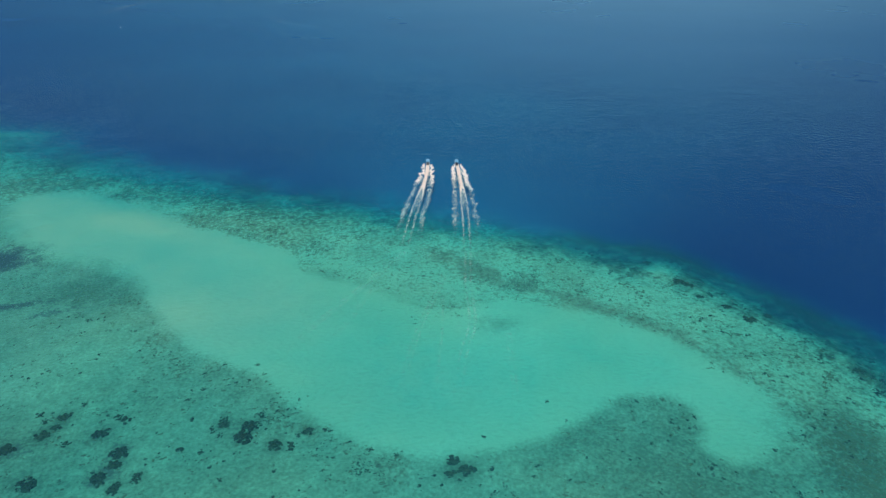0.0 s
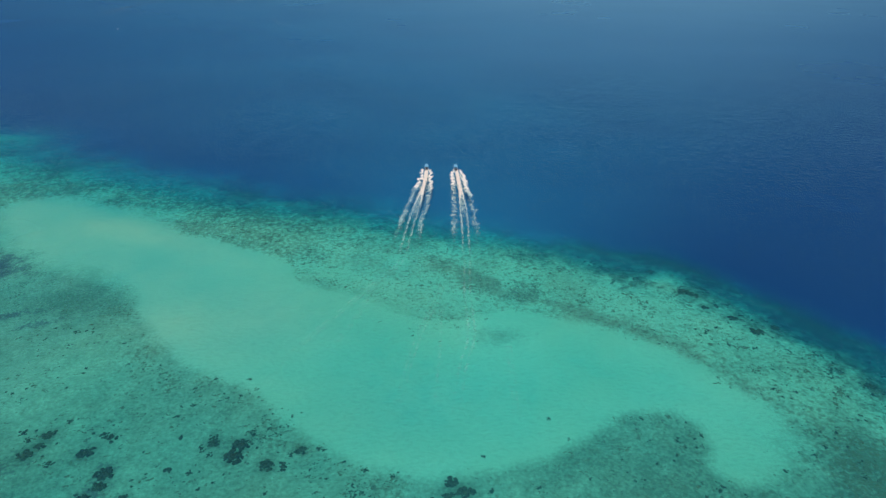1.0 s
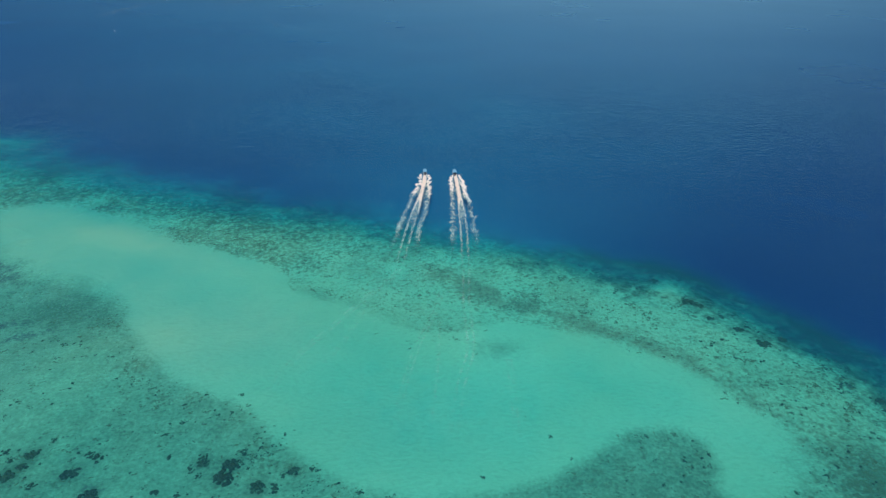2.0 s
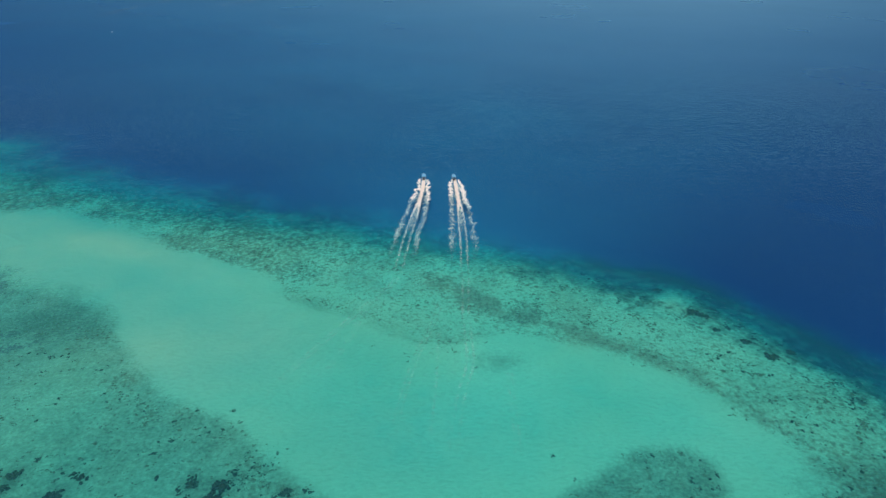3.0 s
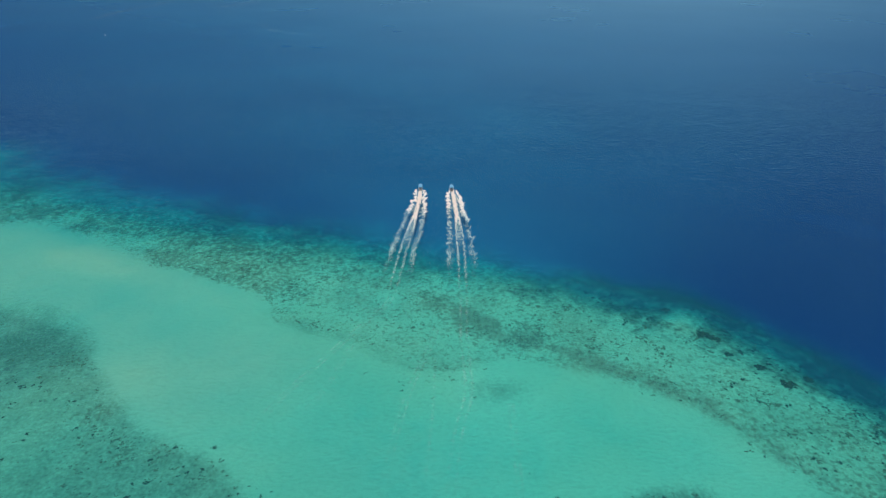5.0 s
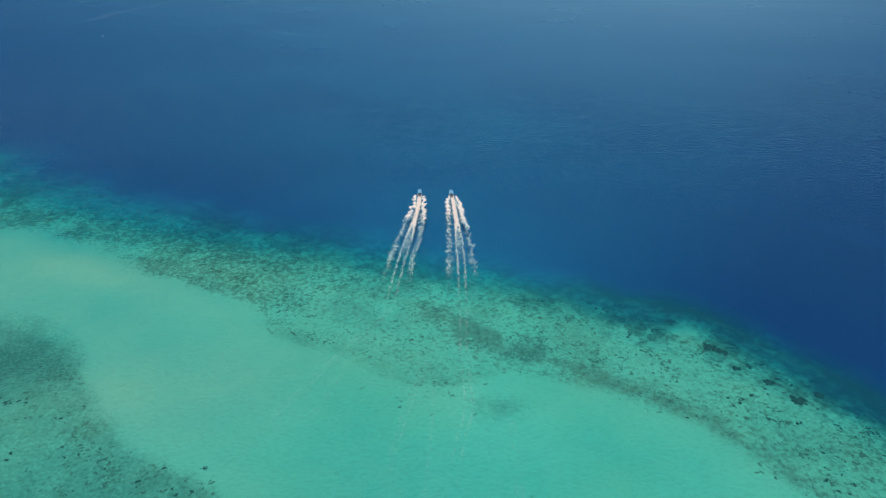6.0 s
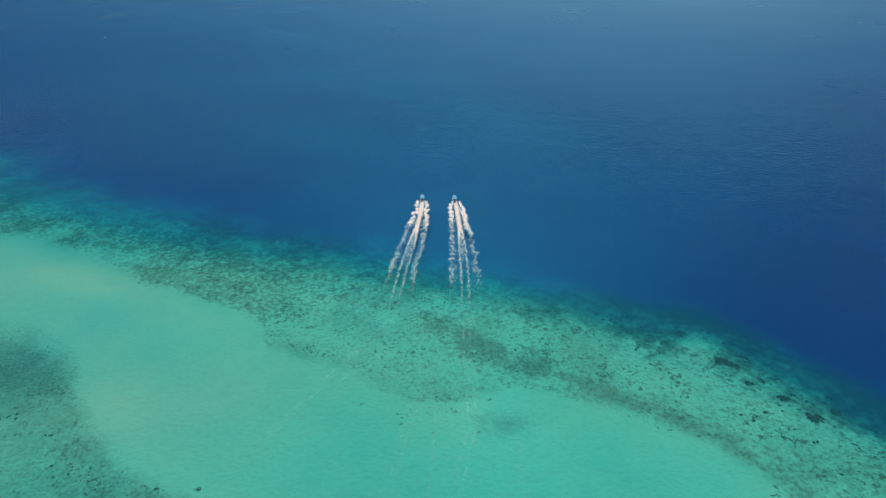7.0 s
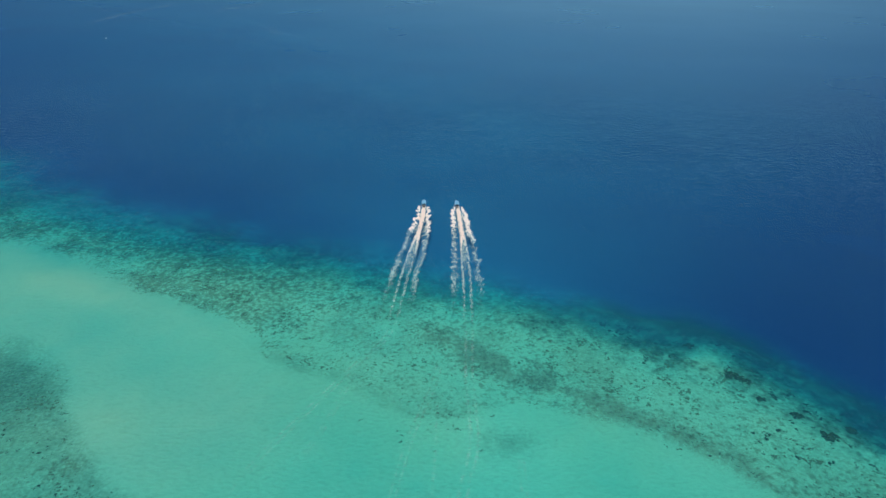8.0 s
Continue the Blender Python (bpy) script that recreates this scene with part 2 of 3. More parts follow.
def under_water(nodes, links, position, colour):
    """The base colour of a thing on the sea bed, with the dimming and the haze of the water above it painted in."""
    split = nodes.new("ShaderNodeSeparateXYZ")
    links.new(position, split.inputs[0])
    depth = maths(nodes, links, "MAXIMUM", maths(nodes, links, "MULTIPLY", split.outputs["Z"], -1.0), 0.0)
    # gets the full depth back from the flattened bed
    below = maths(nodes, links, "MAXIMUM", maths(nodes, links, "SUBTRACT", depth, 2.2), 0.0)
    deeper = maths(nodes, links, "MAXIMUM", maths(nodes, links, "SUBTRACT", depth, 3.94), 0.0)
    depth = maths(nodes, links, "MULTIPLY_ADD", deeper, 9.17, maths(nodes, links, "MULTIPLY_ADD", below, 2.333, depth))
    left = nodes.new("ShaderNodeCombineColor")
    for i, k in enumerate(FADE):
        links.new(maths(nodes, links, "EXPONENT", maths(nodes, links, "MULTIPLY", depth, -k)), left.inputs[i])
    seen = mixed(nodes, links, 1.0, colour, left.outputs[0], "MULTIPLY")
    # scattered light of the water, added to the base colour as a haze
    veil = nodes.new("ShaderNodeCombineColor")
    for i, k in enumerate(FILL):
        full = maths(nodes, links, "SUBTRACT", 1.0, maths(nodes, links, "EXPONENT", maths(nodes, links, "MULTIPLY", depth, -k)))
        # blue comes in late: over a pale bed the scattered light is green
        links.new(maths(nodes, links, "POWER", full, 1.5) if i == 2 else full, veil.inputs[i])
    # a fan of brighter colour straight ahead stands in for glare on the sea
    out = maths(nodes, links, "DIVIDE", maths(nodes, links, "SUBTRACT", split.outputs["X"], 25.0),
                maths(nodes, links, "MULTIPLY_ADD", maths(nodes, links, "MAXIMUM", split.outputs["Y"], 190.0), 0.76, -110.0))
    glare_fan = maths(nodes, links, "EXPONENT", maths(nodes, links, "MULTIPLY", maths(nodes, links, "MULTIPLY", out, out), -1.0))
    patch = maths(nodes, links, "MULTIPLY", glare_fan, maths(nodes, links, "MULTIPLY_ADD", ramp(nodes, links, noise_of(nodes, links, position, 0.006, 3.0), 0.25, 0.7), 0.4, 0.5))
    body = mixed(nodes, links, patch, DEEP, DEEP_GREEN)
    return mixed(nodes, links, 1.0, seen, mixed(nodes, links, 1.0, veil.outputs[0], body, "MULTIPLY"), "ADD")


def seabed_material():
    m, n, l = material("seabed")
    pos = n.new("ShaderNodeNewGeometry").outputs["Position"]

    def cover(name):
        a = n.new("ShaderNodeAttribute")
        a.attribute_name = name
        return a.outputs["Fac"]

    def grown(name, pattern, soft, low, high):
        """How much of the bed a growth hides: a ragged pattern whose share of the ground is the cover, denser where it covers more."""
        c = cover(name)
        edge = maths(n, l, "ADD", pattern, maths(n, l, "MULTIPLY_ADD", c, 0.30, -0.65))
        mask = maths(n, l, "MULTIPLY_ADD", edge, 0.5 / soft, 0.5)
        mask.node.use_clamp = True
        some = maths(n, l, "MINIMUM", maths(n, l, "MULTIPLY", c, 9.0), 1.0)
        return maths(n, l, "MULTIPLY", maths(n, l, "MULTIPLY", mask, some), maths(n, l, "MULTIPLY_ADD", c, high - low, low))

    def blend(*shares):
        total = None
        for value, share in shares:
            total = maths(n, l, "MULTIPLY_ADD", value, share, 0.0 if total is None else total)
        return total
    big, mid, fine = noise_of(n, l, pos, 0.018, 3.0), noise_of(n, l, pos, 0.22, 5.0, 0.62), noise_of(n, l, pos, 1.1, 5.0, 0.65)
    grain, clump = noise_of(n, l, pos, 2.6, 3.0, 0.6), noise_of(n, l, pos, 0.62, 3.0, 0.6)
    patch = noise_of(n, l, pos, 0.26, 4.0, 0.62)
    sand = mixed(n, l, ramp(n, l, big, 0.38, 0.66), (0.68, 0.655, 0.40), (0.75, 0.705, 0.445))
    sand = mixed(n, l, maths(n, l, "MULTIPLY", cover("silt"), 0.9), sand, (0.75, 0.62, 0.41))
    sand = mixed(n, l, maths(n, l, "MULTIPLY", ramp(n, l, fine, 0.3, 0.75), 0.19), sand, (0.5, 0.46, 0.27))
    # ripple marks in the sand; their tone also paints in caustics from the waves
    lay = put(n, "ShaderNodeMapping", Scale=(0.6, 1.0, 1.0), Rotation=(0, 0, radians(-24)))
    l.new(pos, lay.inputs["Vector"])
    ripple = noise_of(n, l, lay.outputs[0], 1.0, 3.0, 0.55)
    sand = mixed(n, l, maths(n, l, "MULTIPLY", ramp(n, l, ripple, 0.45, 0.68), 0.20), sand, (0.40, 0.37, 0.22))
    speck = blend((mid, 0.34), (fine, 0.40), (grain, 0.26))
    turf = mixed(n, l, ramp(n, l, mid, 0.35, 0.65), (0.125, 0.130, 0.074), (0.195, 0.195, 0.112))
    colour = mixed(n, l, grown("turf", blend((mid, 0.5), (fine, 0.5)), 0.18, 0.50, 0.90), sand, turf)
    colour = mixed(n, l, grown("rubble", blend((clump, 0.4), (grain, 0.6)), 0.09, 0.35, 0.75), colour,
                   mixed(n, l, ramp(n, l, grain, 0.35, 0.65), (0.29, 0.175, 0.10), (0.47, 0.31, 0.18)))
    colour = mixed(n, l, grown("slope", blend((patch, 0.6), (clump, 0.4)), 0.12, 0.72, 0.95), colour,
                   mixed(n, l, ramp(n, l, fine, 0.35, 0.65), (0.045, 0.055, 0.032), (0.14, 0.15, 0.085)))
    colour = mixed(n, l, grown("coral", blend((clump, 0.7), (fine, 0.3)), 0.06, 0.50, 0.70), colour,
                   mixed(n, l, ramp(n, l, grain, 0.35, 0.65), (0.17, 0.11, 0.055), (0.34, 0.24, 0.12)))
    colour = mixed(n, l, grown("seagrass", blend((mid, 0.5), (fine, 0.5)), 0.08, 0.6, 0.95), colour, mixed(n, l, fine, (0.11, 0.062, 0.066), (0.26, 0.18, 0.16)))
    bsdf = put(n, "ShaderNodeBsdfPrincipled", Roughness=1.0)
    bsdf.inputs["Specular IOR Level"].default_value = 0.0
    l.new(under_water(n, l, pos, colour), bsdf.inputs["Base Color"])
    bump = put(n, "ShaderNodeBump", Strength=0.5, Distance=0.55)
    l.new(blend((speck, 0.6), (ripple, 0.7)), bump.inputs["Height"])
    l.new(bump.outputs[0], bsdf.inputs["Normal"])
    l.new(bsdf.outputs[0], n.new("ShaderNodeOutputMaterial").inputs["Surface"])
    return m


def coral_material(name, dark, light, vary=0.6):
    m, n, l = material(name)
    geo = n.new("ShaderNodeNewGeometry")
    pos = geo.outputs["Position"]
    fine = noise_of(n, l, pos, 2.2, 4.0, 0.6)
    own = maths(n, l, "ADD", n.new("ShaderNodeObjectInfo").outputs["Random"], geo.outputs["Random Per Island"])
    colour = mixed(n, l, maths(n, l, "MULTIPLY", maths(n, l, "FRACT", own), vary), mixed(n, l, ramp(n, l, fine, 0.3, 0.7), dark, light), (0.26, 0.22, 0.13))
    bsdf = put(n, "ShaderNodeBsdfPrincipled", Roughness=1.0)
    bsdf.inputs["Specular IOR Level"].default_value = 0.0
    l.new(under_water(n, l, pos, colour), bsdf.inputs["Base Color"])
    l.new(bsdf.outputs[0], n.new("ShaderNodeOutputMaterial").inputs["Surface"])
    return m


def water_material():
    m, n, l = material("sea_water")
    pos = n.new("ShaderNodeNewGeometry").outputs["Position"]
    place = put(n, "ShaderNodeMapping", Scale=(0.5, 1.0, 1.0), Rotation=(0, 0, radians(6)))
    l.new(pos, place.inputs["Vector"])
    chop = noise_of(n, l, place.outputs[0], 0.8, 5.0, 0.6)
    swell = noise_of(n, l, place.outputs[0], 0.30, 3.0, 0.55)
    gust = noise_of(n, l, pos, 0.006, 3.0, 0.5)

    def held(name):
        a = n.new("ShaderNodeAttribute")
        a.attribute_name = name
        return a.outputs["Fac"]

    def rippled(distances):
        last = None
        for height, distance in zip((chop, swell), distances):
            b = put(n, "ShaderNodeBump", Distance=distance)
            l.new(height, b.inputs["Height"])
            l.new(held("chop"), b.inputs["Strength"])
            if last:
                l.new(last, b.inputs["Normal"])
            last = b.outputs[0]
        return last
    gloss = n.new("ShaderNodeBsdfGlossy")
    gloss.inputs["Color"].default_value = (0.53, 0.87, 0.97, 1)
    l.new(maths(n, l, "MULTIPLY_ADD", gust, 0.10, 0.24), gloss.inputs["Roughness"])
    l.new(rippled((0.9, 0.7)), gloss.inputs["Normal"])
    fresnel = put(n, "ShaderNodeFresnel", IOR=1.333)
    l.new(rippled((0.38, 0.60)), fresnel.inputs["Normal"])
    # waves too small to tell apart mirror less sky at low angles; sheen also holds the added glare lane
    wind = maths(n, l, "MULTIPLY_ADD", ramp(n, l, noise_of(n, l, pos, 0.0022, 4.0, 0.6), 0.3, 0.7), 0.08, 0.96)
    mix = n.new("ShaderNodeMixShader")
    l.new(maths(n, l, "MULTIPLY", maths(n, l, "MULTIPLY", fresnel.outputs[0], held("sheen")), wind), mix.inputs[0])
    l.new(n.new("ShaderNodeBsdfTransparent").outputs[0], mix.inputs[1])
    l.new(gloss.outputs[0], mix.inputs[2])
    l.new(mix.outputs[0], n.new("ShaderNodeOutputMaterial").inputs["Surface"])
    return m


def plain(name, colour, rough=0.5, metal=0.0, wear=0.12, scale=3.0, other=None):
    """Paint, plastic, metal or foam with a slight uneven tone."""
    m, n, l = material(name)
    pos = n.new("ShaderNodeNewGeometry").outputs["Position"]
    tone = noise_of(n, l, pos, scale, 5.0, 0.6)
    dull = other or tuple(c * (1 - 3 * wear) for c in colour)
    bsdf = put(n, "ShaderNodeBsdfPrincipled", Metallic=metal)
    l.new(mixed(n, l, ramp(n, l, tone, 0.35, 0.75), colour, dull), bsdf.inputs["Base Color"])
    l.new(maths(n, l, "MULTIPLY_ADD", tone, 0.2, rough - 0.1), bsdf.inputs["Roughness"])
    l.new(bsdf.outputs[0], n.new("ShaderNodeOutputMaterial").inputs["Surface"])
    return m


def foam_material(name, bright, dull):
    """Foam that is see-through where it is thin."""
    m, n, l = material(name)
    pos = n.new("ShaderNodeNewGeometry").outputs["Position"]
    thick = n.new("ShaderNodeAttribute")
    thick.attribute_name = "thickness"
    tone = noise_of(n, l, pos, 1.6, 4.0, 0.6)
    diff = put(n, "ShaderNodeBsdfDiffuse", Roughness=0.9)
    thin = ramp(n, l, thick.outputs["Fac"], 0.92, 0.45)
    l.new(mixed(n, l, thin, mixed(n, l, ramp(n, l, tone, 0.35, 0.7), bright, dull), (0.60, 0.84, 0.79)), diff.inputs["Color"])
    mix = n.new("ShaderNodeMixShader")
    l.new(maths(n, l, "MINIMUM", thick.outputs["Fac"], 0.82), mix.inputs[0])
    l.new(n.new("ShaderNodeBsdfTransparent").outputs[0], mix.inputs[1])
    l.new(diff.outputs[0], mix.inputs[2])
    l.new(mix.outputs[0], n.new("ShaderNodeOutputMaterial").inputs["Surface"])
    return m


SEABED, WATER = seabed_material(), water_material()
CORAL = coral_material("coral", (0.17, 0.11, 0.055), (0.36, 0.26, 0.13))
CORAL_DARK = coral_material("dark_coral", (0.026, 0.028, 0.018), (0.095, 0.092, 0.052), 0.22)
CORAL_OLIVE = coral_material("olive_coral", (0.03, 0.033, 0.018), (0.12, 0.115, 0.06), 0.25)
CORAL_RUBBLE = coral_material("coral_rubble", (0.13, 0.11, 0.07), (0.30, 0.25, 0.16))
FOAM = foam_material("foam", (0.95, 0.80, 0.68), (0.86, 0.77, 0.68))
SPRAY = foam_material("spray", (0.95, 0.87, 0.78), (0.87, 0.82, 0.75))
FILM = foam_material("thin_foam", (0.72, 0.84, 0.80), (0.60, 0.72, 0.68))
BLUE_ROOF = plain("light_blue_canopy", (0.20, 0.50, 0.72), 0.45, 0.0, 0.06, 1.5)
WHITE_GEL = plain("white_gelcoat", (0.74, 0.74, 0.72), 0.3, 0.0, 0.06, 1.5)
BLUE_GEL = plain("blue_gelcoat", (0.12, 0.34, 0.55), 0.3, 0.0, 0.06, 1.5)
DECK = plain("grey_deck", (0.30, 0.31, 0.31), 0.7, 0.0, 0.1, 4.0)
DARK = plain("black_cowling", (0.02, 0.02, 0.024), 0.35, 0.0, 0.1, 5.0)
STEEL = plain("steel_tube", (0.62, 0.63, 0.65), 0.3, 1.0, 0.05, 6.0)
VINYL = plain("navy_vinyl", (0.04, 0.06, 0.11), 0.55, 0.0, 0.1, 4.0)
SMOKED = plain("smoked_screen", (0.03, 0.05, 0.06), 0.08, 0.0, 0.05, 4.0)
BUOY_WHITE = plain("white_buoy_plastic", (0.8, 0.8, 0.78), 0.4, 0.0, 0.08, 2.0)


# ---------------------------------------------------------------- building helpers
def part(name, bm, mat, parent=None, label=""):
    me = bpy.data.meshes.new(name)
    bm.to_mesh(me)
    bm.free()
    me.materials.append(mat)
    ob = new(name, me)
    if parent is not None:
        ob.parent = parent
    return tagged(ob, label)


def sheet(name, verts, faces, mat, shaded=False):
    """A mesh object from arrays of vertices and of faces with the same number of corners."""
    verts, faces = np.asarray(verts, np.float32), np.asarray(faces, np.int32)
    me = bpy.data.meshes.new(name)
    k = faces.shape[1]
    me.vertices.add(len(verts))
    me.vertices.foreach_set("co", verts.ravel())
    me.loops.add(faces.size)
    me.loops.foreach_set("vertex_index", faces.ravel())
    me.polygons.add(len(faces))
    me.polygons.foreach_set("loop_start", np.arange(0, faces.size, k, dtype=np.int32))
    me.update(calc_edges=True)
    me.validate()
    me.polygons.foreach_set("use_smooth", np.full(len(me.polygons), shaded))
    me.materials.append(mat)
    return new(name, me)


def grid_faces(nx, ny):
    i, j = np.meshgrid(np.arange(nx - 1), np.arange(ny - 1), indexing="ij")
    a = (i * ny + j).ravel()
    return np.stack([a, a + ny, a + ny + 1, a + 1], 1)


def spread(lo, hi, step, far, grow=1.35):
    """Even steps from lo to hi, then ever longer ones out to far on both sides."""
    mid = list(np.arange(lo, hi + step / 2, step))
    out, s = [mid[-1]], step
    while out[-1] < far:
        s *= grow
        out.append(out[-1] + s)
    low, s = [mid[0]], step
    while low[-1] > -far:
        s *= grow
        low.append(low[-1] - s)
    return np.array(low[:0:-1] + mid + out[1:])


# ---------------------------------------------------------------- sea bed and sea
gx, gy = spread(-300, 215, 1.25, 4000), spread(52, 400, 1.25, 4000)
X, Y = np.meshgrid(gx, gy, indexing="ij")
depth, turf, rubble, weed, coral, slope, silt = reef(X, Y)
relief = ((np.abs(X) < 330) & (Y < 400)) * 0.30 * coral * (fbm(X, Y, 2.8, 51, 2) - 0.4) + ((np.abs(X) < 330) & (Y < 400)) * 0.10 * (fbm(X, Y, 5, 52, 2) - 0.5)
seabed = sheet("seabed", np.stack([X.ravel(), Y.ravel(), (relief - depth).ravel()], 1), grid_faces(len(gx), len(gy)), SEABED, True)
for key, values in (("turf", turf), ("rubble", rubble), ("seagrass", weed), ("coral", coral), ("slope", slope), ("silt", silt)):
    seabed.data.attributes.new(key, "FLOAT", "POINT").data.foreach_set("value", values.ravel().astype(np.float32))
tagged(seabed, "pale sand lagoon and reef flat dropping into deep blue water", "sea bed", kind="structure")

wx, wy = spread(-330, 330, 3.0, 4600, 1.25), spread(50, 560, 3.0, 4600, 1.25)
X2, Y2 = np.meshgrid(wx, wy, indexing="ij")
heave = 0.10 * (fbm(X2, Y2 * 2.2, 26, 61, 2) - 0.5) * smooth(330, 250, np.abs(X2)) * smooth(560, 470, Y2)
water = sheet("water", np.stack([X2.ravel(), Y2.ravel(), heave.ravel()], 1), grid_faces(len(wx), len(wy)), WATER, True)
lee = (0.28 + 0.34 * smooth(-10, 80, outside(X2, Y2, REEF_RIM))) * (1 - 0.75 * smooth(290, 680, Y2) - 0.2 * smooth(600, 1100, Y2)) * (1 - 0.6 * smooth(260, 520, np.abs(X2)))
# sky glare shaped by hand: reflection strengthened in a broad lane ahead and to the right
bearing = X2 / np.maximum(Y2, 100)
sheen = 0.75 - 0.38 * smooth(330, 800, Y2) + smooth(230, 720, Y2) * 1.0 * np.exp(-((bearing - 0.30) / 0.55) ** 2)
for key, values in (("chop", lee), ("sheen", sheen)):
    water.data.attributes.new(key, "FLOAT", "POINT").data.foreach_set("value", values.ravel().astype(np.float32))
tagged(water, "clear rippled sea, turquoise over sand and blue beyond", "sea", kind="structure")


# ---------------------------------------------------------------- coral
def lump(rng, rings=3, seg=7):
    """A low knobbly mound of unit radius: vertices and triangles."""
    v, f = [(0.0, 0.0, 0.55 + 0.2 * rng.rand())], []
    for r in range(1, rings + 1):
        a = r / rings * 1.57
        for k in range(seg):
            t = 2 * math.pi * (k + 0.5 * (r % 2)) / seg
            d = math.sin(a) * (1 + 0.55 * (rng.rand() - 0.5))
            v.append((d * math.cos(t), d * math.sin(t), 0.6 * math.cos(a) * (0.7 + 0.6 * rng.rand()) - (0.15 if r == rings else 0)))
    for k in range(seg):
        f.append((0, 1 + k, 1 + (k + 1) % seg))
        for r in range(rings - 1):
            a, b = 1 + r * seg, 1 + (r + 1) * seg
            p, q, u, w = a + k, a + (k + 1) % seg, b + k, b + (k + 1) % seg
            f += [(p, u, w), (p, w, q)]
    return np.array(v), np.array(f)


def scatter(rng, tries, box, want, sizes, squash, turn=6.3, stretch=(0.7, 1.7)):
    """Places, sizes and turns of mounds, where want(x, y) allows them."""
    x, y = rng.uniform(box[0], box[1], tries), rng.uniform(box[2], box[3], tries)
    depth, turf, rubble, weed, coral, slope, silt = reef(x, y)
    keep = rng.rand(tries) < want(x, y, turf, rubble, weed, coral)
    x, y, depth = x[keep], y[keep], depth[keep]
    r = sizes[0] * np.exp(rng.rand(len(x)) ** 2.2 * math.log(sizes[1] / sizes[0]))
    return x, y, -depth, r * rng.uniform(*stretch, len(x)), r, r * rng.uniform(*squash, len(x)), rng.uniform(-turn / 2, turn / 2, len(x))


def mounds(name, rng, spots, mat, kinds=8):
    """Many mounds in one mesh."""
    protos = [lump(rng, 1, 6) for _ in range(kinds)]
    vs, fs, base = [], [], 0
    # every clump is a handful of small knobs that lie close together
    x, y, z, a, b, h, t = (np.repeat(k, 4) for k in spots)
    m = len(x)
    far, way = np.sqrt(rng.rand(m)) * 1.25, rng.uniform(0, 6.3, m)
    px, py = a * far * np.cos(way), b * far * np.sin(way)
    size = rng.uniform(0.3, 0.75, m)
    spots = (x + px * np.cos(t) - py * np.sin(t), y + px * np.sin(t) + py * np.cos(t), z, a * size, b * size, 1.4 * h * size, t + rng.uniform(-0.5, 0.5, m))
    pick = rng.randint(0, kinds, len(spots[0]))
    for k, (v, f) in enumerate(protos):
        x, y, z, a, b, h, t = (s[pick == k][:, None] for s in spots)
        px, py = v[:, 0] * a, v[:, 1] * b
        pts = np.stack([x + px * np.cos(t) - py * np.sin(t), y + px * np.sin(t) + py * np.cos(t), z + v[:, 2] * h], 2)
        m = len(pts)
        vs.append(pts.reshape(-1, 3))
        fs.append((f[None] + (base + np.arange(m) * len(v))[:, None, None]).reshape(-1, 3))
        base += m * len(v)
    return sheet(name, np.concatenate(vs), np.concatenate(fs), mat, False)


rng = np.random.RandomState(11)
spots = scatter(rng, 420000, (-290, 150, 60, 380), lambda x, y, t, r, w, c: 1.1 * c ** 1.2 * smooth(0.38, 0.64, fbm(x * 0.7, y, 5, 45)), (0.12, 0.5), (0.2, 0.4), 1.6, (0.9, 2.2))
tagged(mounds("coral_clumps", rng, spots, CORAL), "dark brown coral clumps scattered over pale reef sand", "coral", kind="stuff")
spots = scatter(rng, 130000, (-300, 40, 170, 380), lambda x, y, t, r, w, c: 1.2 * c ** 1.1 * smooth(10, -60, x) * smooth(0.38, 0.62, fbm(x * 0.6, y, 4, 48)),
                (0.18, 0.46), (0.2, 0.4), 1.2, (1.0, 2.0))
tagged(mounds("coral_clumps", rng, spots, CORAL), "dark brown coral clumps scattered over pale reef sand", "coral", kind="stuff")
spots = scatter(rng, 90000, (-290, 150, 60, 330), lambda x, y, t, r, w, c: 0.30 * np.clip(c * 0.6 + r + 0.25 * t, 0, 1), (0.18, 0.5), (0.25, 0.5))
tagged(mounds("coral_rubble", rng, spots, CORAL_RUBBLE), "brown coral rubble strewn along the reef flat", "rubble", kind="stuff")


def coral_head(name, rng, radius, knobs, mat=None):
    """A coral head: knobs grown together round a core."""
    vs, fs, base = [], [], 0
    for k in range(knobs):
        v, f = lump(rng, 3, 9)
        a, d = rng.uniform(0, 6.3), (0 if k == 0 else radius * rng.uniform(0.35, 1.15))
        r = radius * (0.55 if k == 0 else rng.uniform(0.13, 0.42))
        vs.append(v * (r, r, r * rng.uniform(0.5, 0.8)) + (d * math.cos(a), d * math.sin(a), 0))
        fs.append(f + base)
        base += len(v)
    return sheet(name, np.concatenate(vs), np.concatenate(fs), mat or CORAL_DARK, False)


for x, y, r in HEADS:
    r *= 0.80 if y < 125 else 0.72
    d = reef(np.array([x]), np.array([y]))[0][0]
    dark = r > 1.6 and y < 125
    ob = coral_head("coral_head", rng, r, 36, CORAL_DARK if dark else CORAL_OLIVE)
    ob.matrix_basis = pose(x, y, -d - 0.05) @ Matrix.Diagonal((1.0, rng.uniform(0.7, 1.05), 1.0, 1.0))
    tagged(ob, "large dark knobbly coral head on pale reef sand" if dark else "large olive knobbly coral head on pale reef sand", "coral", "large coral heads")
